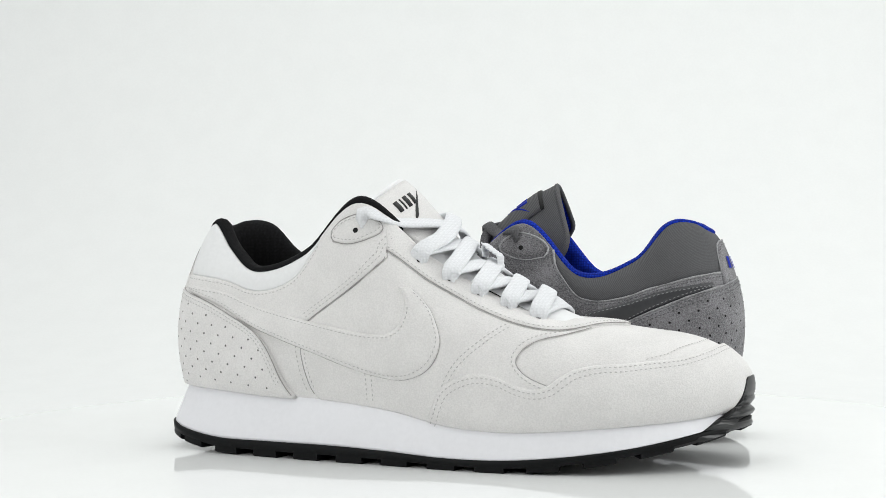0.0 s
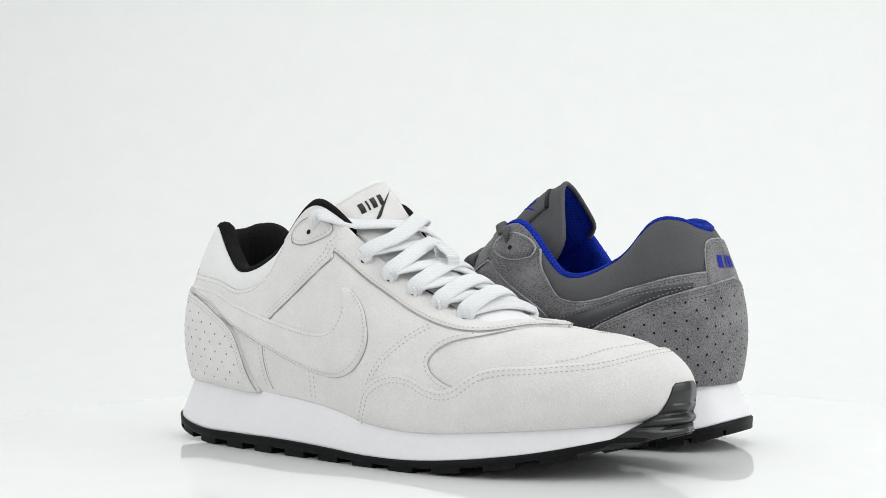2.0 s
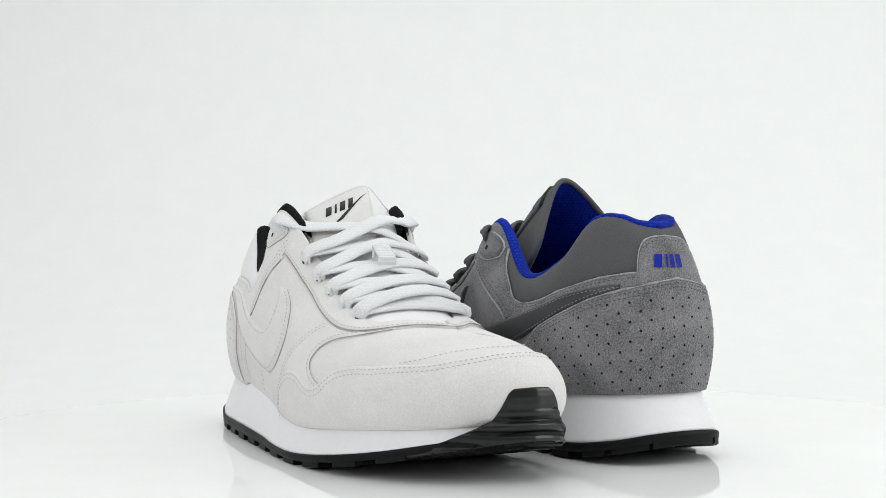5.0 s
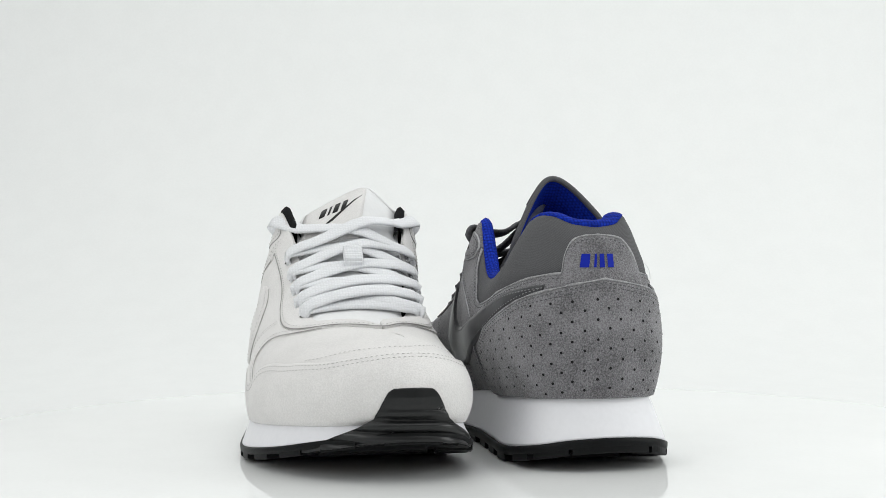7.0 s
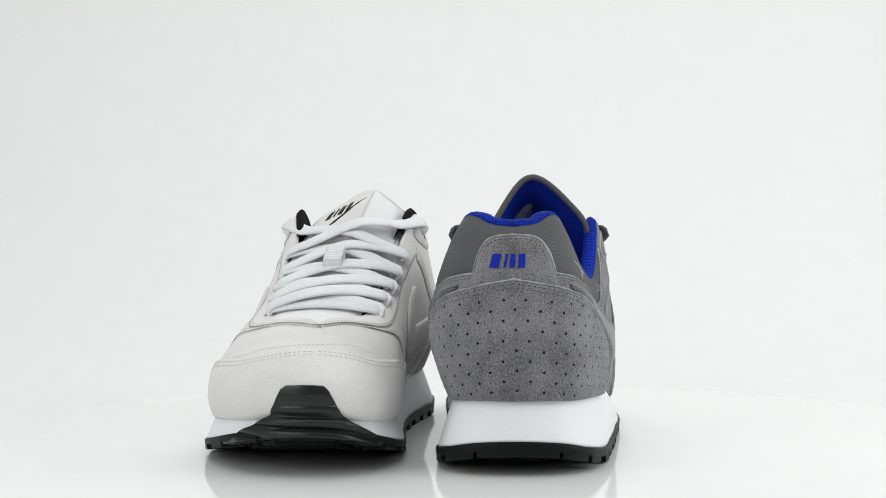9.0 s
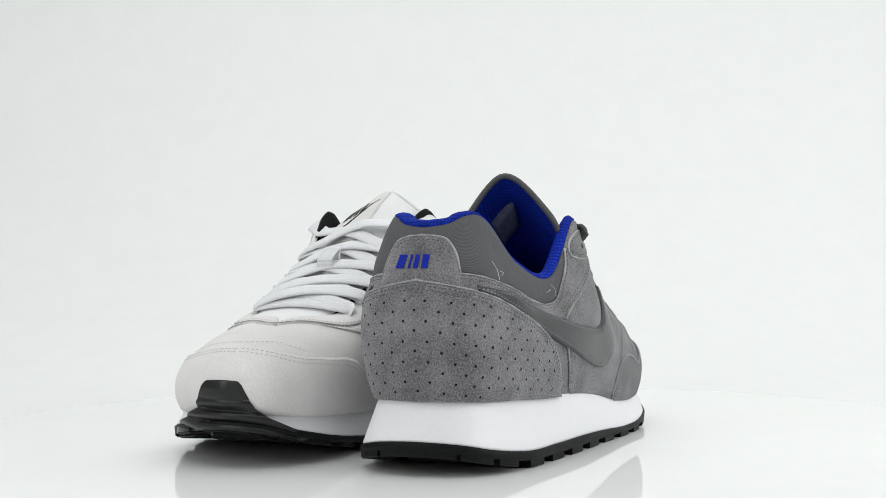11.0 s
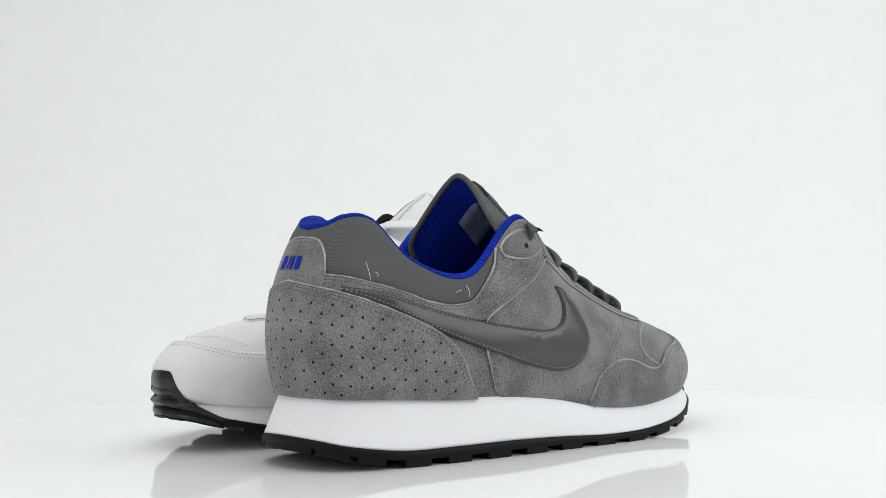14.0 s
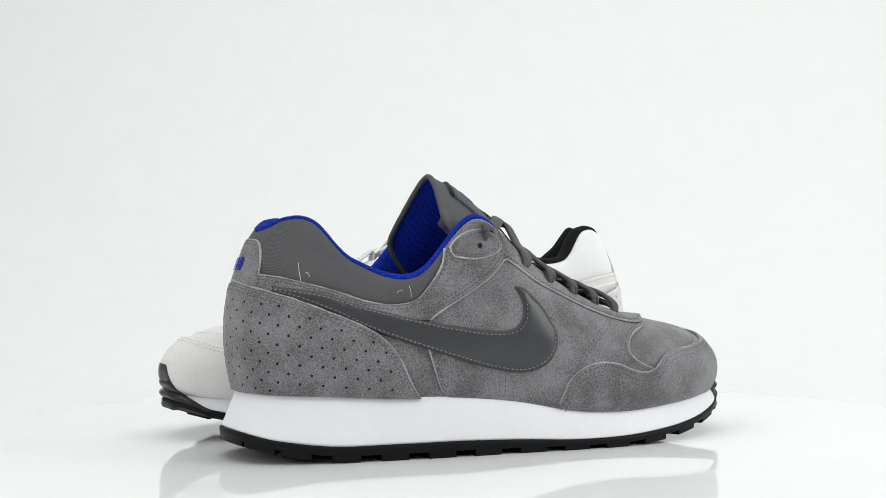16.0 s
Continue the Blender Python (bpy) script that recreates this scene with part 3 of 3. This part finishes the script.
def shoe(name, label, look_):
    base = tagged(new(name), label, "shoe", group="pair of sneakers on show")
    STATE["rise"], STATE["lean"], STATE["spread"] = look_["rise"], look_["lean"], look_["spread"]
    sole(base, look_)
    vs = np.linspace(0, 1, 48)
    uu, vv = np.meshgrid(RING, vs)
    linked("upper", surface(uu, vv).reshape(-1, 3), grid_faces(48, NU, True), look_["vamp"], base, look_["vamp_label"])
    suede, thread = look_["suede"], look_["thread"]
    shift = look_["shift"]
    collar_low = [(u, z) for u, z in look_["collar"]]

    for s in (1, -1):
        flip = (lambda q: q) if s == 1 else mirrored

        def runs(*rr):
            rr = [flip(r) for r in rr]
            return rr if s == 1 else rr[::-1]

        seam, edge, vamp, cap = by_height(SEAM), smooth_run(LACE_EDGE), smooth_run(VAMP_EDGE), smooth_run(CAP_EDGE)
        edge9 = smooth_run(LACE_EDGE[:9])
        # quarter: the large side piece
        low = line((.721, .270), (.700, .20), (.640, .20), (.570, .12), (.548, .0))
        bottom = line((.548, .0), (.46, .0), (.372, .0))
        rear = by_height(REAR_SEAM[::-1] + [(.383, .0690)])
        rear[0] = bottom[-1]
        quarter = panel("quarter", runs(edge9, vamp, low, bottom, rear, seam[::-1]), suede, base, .0010)
        stitches([flip(inset(smooth_run(VAMP_EDGE[1:]), d)) for d in (-.0022,)] + [flip(smooth_run(SIDE_STITCH)), flip(inset(smooth_run(SIDE_STITCH), .0020)), flip(line((.450, .145), (.448, .02))), flip(line((.459, .14), (.457, .02)))], thread, quarter, .0011)
        # strap that carries the top eyelet and runs back under the swoosh to the heel
        cl = by_height(collar_low)
        ev = float(cl[-1, 0])
        topline = top_edge(ev, .546)
        front = line((.546, 1.0), (.530, .89), (.512, .755))
        tail = by_height([(.383, .0690), (.330, .0670), (.266, .0685), (.208, .0690), (.150, .0730), (.060, .0800)])
        heel = line(tuple(tail[-1]), tuple(cl[0]))
        strap = panel("collar_strap", runs(heel, cl, topline, front, seam, tail), suede, base, .0015)
        lower = np.concatenate([front, seam[1:]])
        stitches([flip(inset(cl, -.0022)), flip(inset(lower, -.0022)[6:]), flip(inset(lower, -.0044)[6:])], thread, strap, .0016)
        cut_or_shade_edge([flip(lower)], .0012, look_["raw_or_shade"], strap)
        if look_["raw_or_shade"] is RAW_GREY:
            cut_or_shade_edge([flip(cl)], .0014, look_["raw_or_shade"], strap)
        cut_or_shade_edge([flip(smooth_run(VAMP_EDGE[1:])), flip(rear[2:])], .0007, look_["raw_or_shade"], quarter)
        stitches([flip(inset(rear[3:], d)) for d in (-.0022, .0026)], thread, quarter, .0011)
        pt = by_height([(u, z + look_["patch_dz"]) for u, z in PATCH])
        panel("eyelet_patch", runs(pt[:len(pt) // 2 + 1], pt[len(pt) // 2:]), look_["patch"], strap, .0022)
        cut_or_shade_edge([flip(np.concatenate([pt, pt[1:2]]))], .0018, look_["raw_or_shade"], strap)
        hole_u, hole_z = .474, .1128 + look_["patch_dz"]
        hv = float(at_height(np.array([hole_u]), np.array([hole_z]))[0])
        disc("eyelet_hole", s * hole_u, hv, .0014, .0023, look_["dark"], strap)
        stitches([flip(inset(np.concatenate([pt, pt[:1]]), -.0018))], thread, strap, .0023)
        # lace stay along the opening
        stay = panel("lace_stay", runs(edge, top_edge(.890, .512), line((.512, 1.0), (.512, .755))), suede, base, .0018)
        stitches([flip(inset(edge, .0020))], thread, stay, .0019)
        cut_or_shade_edge([flip(edge)], .0015, look_["raw_or_shade"], stay)
        for u in np.linspace(.553, .728, 5):
            disc("lace_hole", s * u, .850, .0013, .0019, look_["dark"], stay)
        # swoosh-shaped side piece
        a = by_height([(u * shift, z) for u, z in SWOOSH_TOP])
        b = by_height([(u * shift, z) for u, z in SWOOSH_LOW])
        back = line(tuple(b[-1]), tuple(a[0]))
        stripe = panel("side_stripe", runs(a, b, back), look_["stripe"], base, look_["stripe_thick"], look_["stripe_label"], puff=.0005)
        if look_["raw_or_shade"] is SEAM_SHADE:
            cut_or_shade_edge([flip(b[3:])], .0013, look_["raw_or_shade"], stripe)
        stitches([flip(inset(a[:-3], -.0018)), flip(inset(b[3:], -.0018))], look_["stripe_thread"], stripe, look_["stripe_thick"] + .0003)
    # cloth round the ankle, over the heel
    cl = by_height(collar_low)
    ev = float(cl[-1, 0])
    panel("ankle_panel", [mirrored(cl), line((-cl[0, 0], cl[0, 1]), (cl[0, 0], cl[0, 1])), cl, top_edge(ev, -ev)], look_["ankle"], base, .0006, look_["ankle_label"], puff=.0014)
    # toe cap
    cap = smooth_run(CAP_EDGE)
    other = np.stack([2 - cap[::-1, 0], cap[::-1, 1]], 1)
    toe = panel("toe_cap", [cap, other, line((1.46, 0), (1.2, 0), (1.0, 0), (.8, 0), (.54, 0))], suede, base, .0017)
    whole = np.concatenate([cap, other[1:]])
    stitches([inset(whole, -.0020), inset(whole, -.0044)], thread, toe, .0018)
    if look_["raw_or_shade"] is RAW_GREY:
        cut_or_shade_edge([whole[1:-1]], .0013, look_["raw_or_shade"], toe)
    stitches([line((.846, .47), (.876, .52), (.907, .60), (.944, .66), (.979, .70), (1.03, .70), (1.07, .67), (1.10, .60), (1.13, .52))], thread, toe, .0004)
    # heel counter with its holes
    ct = by_height(COUNTER_TOP)
    counter = panel("heel_counter", [mirrored(ct), ct, line((float(ct[-1, 0]), 0), (.16, 0), (0, 0), (-.16, 0), (-float(ct[-1, 0]), 0))], suede, base, .0031, look_["counter_label"])
    whole = np.concatenate([mirrored(ct), ct[1:]])
    stitches([inset(whole[4:-4], -.0020), inset(whole[4:-4], -.0040)], thread, counter, .0032)
    cut_or_shade_edge([whole[1:-1]], .0027, look_["raw_or_shade"], counter)
    heights = at_curve(ct)
    spots = []
    for r in range(13):
        for k in range(-9, 10):
            u = (k + (r % 2) * .5) * .0335
            z = .0395 + r * .0045 - .030 * abs(u)
            if abs(u) < .290 and z < np.interp(abs(u), ct[:, 0], heights) - .0052 and z > np.interp(abs(u), KNOT, ZF) + .0025:
                spots.append((u, z))
    spots = np.array(spots)
    # flat discs; the shade inside each perforation is their colour
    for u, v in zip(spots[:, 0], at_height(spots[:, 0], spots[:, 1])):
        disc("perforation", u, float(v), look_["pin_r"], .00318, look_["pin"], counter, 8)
    # heel tab with its print
    tb = by_height(TAB)
    tab = panel("heel_tab", [tb, mirrored(tb), line((-float(tb[0, 0]), float(tb[0, 1])), (float(tb[0, 0]), float(tb[0, 1])))], suede, base, .0026)
    whole = np.concatenate([tb, mirrored(tb)[1:]])
    stitches([inset(whole[8:-8], .0022)], thread, tab, .0027)
    cut_or_shade_edge([whole[3:-3]], .0022, look_["raw_or_shade"], tab)
    for o, w in ((0, .0130), (.0200, .0042), (.0300, .0125), (.0500, .0110)) if look_["heel_print"] else ():
        e = -.040 + o
        decal("print_bar", [(e, .0940), (e + w, .0940), (e + w + .003, .1003), (e + .003, .1003)], .0031, look_["heel_print"], tab)
    lining(base, look_)
    under = tongue(base, look_)
    laces(base, look_, under)
    if look_["loop"] is None:
        for u, z, du, dz in ((.150, .0975, .004, -.009), (.172, .0905, -.007, .002), (.352, .0822, .010, .001), (.374, .0860, -.003, -.006)):
            q = np.array([(u, z), (u + du * .2, z + dz * .5), (u + du, z + dz)])
            p = skin(q[:, 0], at_height(q[:, 0], q[:, 1]), np.array([.0022, .0036, .0030]))
            tube("loose_thread", through_points(p, 12), .00024, THREAD_WHITE, base, sides=5)
    toe_bumper(base, look_)
    return base


def decal(name, corners, off, mat, parent, n=5):
    """A thin print on the skin between four corners of u and metres of height."""
    (a, b), (c, d), (e, f), (g, h) = corners
    p, q = [k.ravel() for k in np.meshgrid(np.linspace(0, 1, n), np.linspace(0, 1, n))]
    u = (a * (1 - p) + c * p) * (1 - q) + (g * (1 - p) + e * p) * q
    z = (b * (1 - p) + d * p) * (1 - q) + (h * (1 - p) + f * p) * q
    return linked(name, skin(u, at_height(u, z), np.full(len(u), off)), grid_faces(n, n), mat, parent)


def cut_or_shade_edge(curves, off, mat, parent):
    """Panel edges: raw suede, fuzzy and pale, on the grey shoe; painted seam shade, thin and dark, on the pale one."""
    r = .0010 if mat is RAW_GREY else .0004
    for q in curves:
        fuzz = np.convolve(np.pad(np.random.rand(len(q)), 1, mode="edge"), [.25, .5, .25], "valid")
        p = skin(q[:, 0], q[:, 1], np.full(len(q), off))
        m = skin(q[:, 0], q[:, 1], np.full(len(q), off + .001)) - p
        tube("raw_or_shade_edge", p, r * (.35 + 1.3 * fuzz), mat, parent, normals=m, sides=6)


def at_curve(q):
    """Heights of a curve on the skin."""
    return surface(q[:, 0], q[:, 1])[:, 2]


def disc(name, u, v, r, off, mat, parent, n=12):
    """A small round hole: a shallow dish on the leather, its inner shade painted as dark colour."""
    c, a, b = skin(np.array([u, u + .001, u]), np.array([v, v, min(v + .004, 1)]), np.full(3, off))
    e = a - c
    e /= np.linalg.norm(e)
    g = (b - c) - e * np.dot(b - c, e)
    g /= np.linalg.norm(g) + 1e-12
    nn = np.cross(e, g)
    nn *= np.sign(np.dot(nn, skin(np.array(u), np.array(v), np.array(off + .001)) - c))
    t = np.linspace(0, 2 * np.pi, n, endpoint=False)
    rim = [c + r * (e * math.cos(x) + g * math.sin(x)) + nn * .00005 for x in t]
    low = [c + r * .6 * (e * math.cos(x) + g * math.sin(x)) for x in t]
    f = [(i, (i + 1) % n, n + (i + 1) % n, n + i) for i in range(n)] + [tuple(range(n, 2 * n))]
    return linked(name, rim + low, f, mat, parent)


SUEDE_PALE = material("pale_suede", (0.745, 0.732, 0.722), 0.95, bump=0.45, scale=1300, vary=0.055, spec=0.12, sheen=0.1, broad=0.35, wide_scale=60)
SUEDE_GREY = material("grey_suede", (0.182, 0.179, 0.188), 0.95, bump=1.0, scale=1450, vary=0.46, spec=0.12, sheen=0.30, broad=0.40, wide_scale=50)
FOAM_WHITE = material("white_foam", (0.85, 0.85, 0.88), 0.45, vary=0.015, spec=0.35)
RUBBER = material("black_rubber", (0.007, 0.0075, 0.008), 0.5, bump=0.1, scale=700, vary=0.15, spec=0.12)
RUBBER_GLOSS = material("glossy_black_rubber", (0.008, 0.0085, 0.009), 0.3, bump=0.05, scale=500, vary=0.15, spec=0.4)
LEATHER_WHITE = material("white_leather", (0.82, 0.825, 0.83), 0.5, bump=0.08, scale=500, vary=0.02)
LEATHER_GREY = material("grey_leather", (0.047, 0.048, 0.052), 0.29, bump=0.06, scale=500, vary=0.08)
CLOTH_GREY = material("grey_cloth", (0.092, 0.092, 0.097), 0.75, bump=0.3, scale=1500, vary=0.10, rib=620, weave=(1.12, 0.78))
MESH_BLACK = material("black_mesh", (0.010, 0.010, 0.011), 0.9, bump=0.3, scale=900, vary=0.3, spec=0.15, dots=520)
MESH_BLUE = material("blue_mesh", (0.006, 0.027, 0.33), 0.8, bump=0.3, scale=900, vary=0.2, spec=0.10, dots=640, weave=(1.5, 0.45))
THREAD_PALE = material("pale_thread", (0.52, 0.51, 0.50), 0.8)
THREAD_GREY = material("grey_thread", (0.085, 0.085, 0.09), 0.8)
THREAD_LIGHT = material("light_thread", (0.24, 0.24, 0.245), 0.8)
LACE_WHITE = material("white_lace", (0.78, 0.79, 0.81), 0.8, bump=0.4, scale=1100, vary=0.04, dots=700, weave=(1.03, 0.90))
LACE_GREY = material("grey_lace", (0.10, 0.10, 0.105), 0.85, bump=0.5, scale=1100, vary=0.3, dots=700)
THREAD_WHITE = material("white_thread", (0.7, 0.7, 0.72), 0.8)
# dark grey that paints the shade in the pale shoe's seam gaps
SEAM_SHADE = material("painted_seam_shade", (0.38, 0.37, 0.36), 0.95, vary=0.05, spec=0.1)
RAW_GREY = material("raw_grey_edge", (0.34, 0.34, 0.35), 0.95, vary=0.3, scale=900, spec=0.1)
LABEL_CLOTH = material("label_cloth", (0.13, 0.14, 0.20), 0.8, vary=0.2)
# hole colours: the shade inside holes, painted; greyer on the pale heel
HOLE = material("dark_hole", (0.01, 0.01, 0.01), 0.9)
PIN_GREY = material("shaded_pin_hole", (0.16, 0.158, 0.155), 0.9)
PIN_DARK = material("dark_pin_hole", (0.012, 0.012, 0.013), 0.9)
PRINT_BLACK = material("black_print", (0.012, 0.012, 0.012), 0.6)
PRINT_BLUE = material("blue_print", (0.005, 0.018, 0.32), 0.6, spec=0.15)

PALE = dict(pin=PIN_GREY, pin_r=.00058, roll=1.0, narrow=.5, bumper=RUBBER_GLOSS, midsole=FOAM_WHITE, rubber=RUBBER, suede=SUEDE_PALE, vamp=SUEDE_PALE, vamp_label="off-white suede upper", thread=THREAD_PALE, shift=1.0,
            collar=[(.060, .0930), (.130, .0915), (.205, .0884), (.265, .0845), (.301, .0835), (.340, .0855), (.375, .0912), (.403, .1020), (.418, .1095)],
            patch=SUEDE_PALE, dark=HOLE, stripe=SUEDE_PALE, stripe_thick=.0025, stripe_label="off-white suede stripe", stripe_thread=THREAD_PALE,
            ankle=LEATHER_WHITE, ankle_label="smooth white leather ankle panel", counter_label="perforated off-white suede heel", heel_print=None,
            pad=1.0, lining=MESH_BLACK, inside=MESH_BLACK, lining_label="padded black mesh collar", tongue=LEATHER_WHITE, tongue_label="white leather tongue", binding=LEATHER_WHITE,
            ridge=[(.226, .004, .0645), (.190, .009, .0815), (.160, .011, .1020), (.1385, .016, .1220), (.1185, .0215, .1430)], gable=[.001, .003, .010, .014, .017], gable_in=[.001, .003, .010, .014, .017], half=[.024, .023, .028, .033, .035, .035, .034], inner=.62, rounded=.02, sweep=(.5, .5), bind=.0026, rise=.007, lean=.0085, spread=.004, patch_dz=.001,
            raw_or_shade=SEAM_SHADE, label_cloth=LABEL_CLOTH, loop=LACE_WHITE, tag_down=0.0, tag=(-.95, .06), tag_cloth=SUEDE_PALE, tag_label="off-white suede tongue tag with black print", print=PRINT_BLACK, lace=LACE_WHITE, bow=.011, lace_flat=.26, lace_wide=.0092)
GREY = dict(PALE, pin=PIN_DARK, pin_r=.00068, roll=.72, narrow=.66, suede=SUEDE_GREY, vamp=SUEDE_GREY, vamp_label="grey suede upper", thread=THREAD_GREY, shift=.968,
            collar=[(.060, .0922), (.116, .0905), (.221, .0838), (.301, .0777), (.345, .0765), (.380, .0793), (.407, .0879), (.424, .0964), (.432, .1050)],
            patch=SUEDE_GREY, stripe=LEATHER_GREY, stripe_thick=.0023, stripe_label="smooth dark grey leather stripe", stripe_thread=THREAD_LIGHT,
            ankle=CLOTH_GREY, ankle_label="dark grey woven ankle panel", counter_label="perforated grey suede heel", heel_print=PRINT_BLUE,
            lining=MESH_BLUE, inside=MESH_BLACK, lining_label="padded royal blue mesh collar", tongue=CLOTH_GREY, tongue_label="grey woven padded tongue", binding=CLOTH_GREY,
            ridge=[(.214, .001, .0655), (.185, .001, .083), (.155, .000, .1035), (.130, .000, .127), (.1050, .000, .1450)], gable=[.002, .014, .031, .029, .025], gable_in=[.002, .014, .044, .042, .036], half=[.024, .025, .0300, .0310, .0300, .0300, .0290], inner=.88, rounded=.16, sweep=(.18, .36), bind=.0030, rise=0.0, lean=0.0, spread=.006, patch_dz=-.0065, raw_or_shade=RAW_GREY, loop=None, tag_down=.060,
            tag=(-.42, .42), tag_cloth=CLOTH_GREY, tag_label="grey woven tongue tag with blue print", print=PRINT_BLUE, lace=LACE_GREY, bow=.004, lace_flat=.42, lace_wide=.0068)
white_shoe = shoe("sneaker", "off-white suede running sneaker with white laces and black lining", PALE)
grey_shoe = shoe("sneaker", "grey suede running sneaker with blue lining and dark laces", GREY)


# ---- the shoes turn together on the table ----
def turned(t):
    """Degrees that the turntable has gone round."""
    return 8.2993 * t + 0.0213 * t ** 2 - 0.00062 * t ** 3


def motions():
    for thing, x, y, turn in ((white_shoe, -0.1555, -0.0308, -19.33), (grey_shoe, 0.1529, -0.0090, 163.02)):
        rows = []
        for i in range(33):
            t = i * 0.5
            rows.append((t, pose(0, 0, 0, 0, 0, -turned(t)) @ pose(x, y, 0, 0, 0, turn)))
        walk(thing, rows)
    walk(turntable, [(i * 0.5, pose(0, 0, 0, 0, 0, -turned(i * 0.5))) for i in range(33)])


motions()
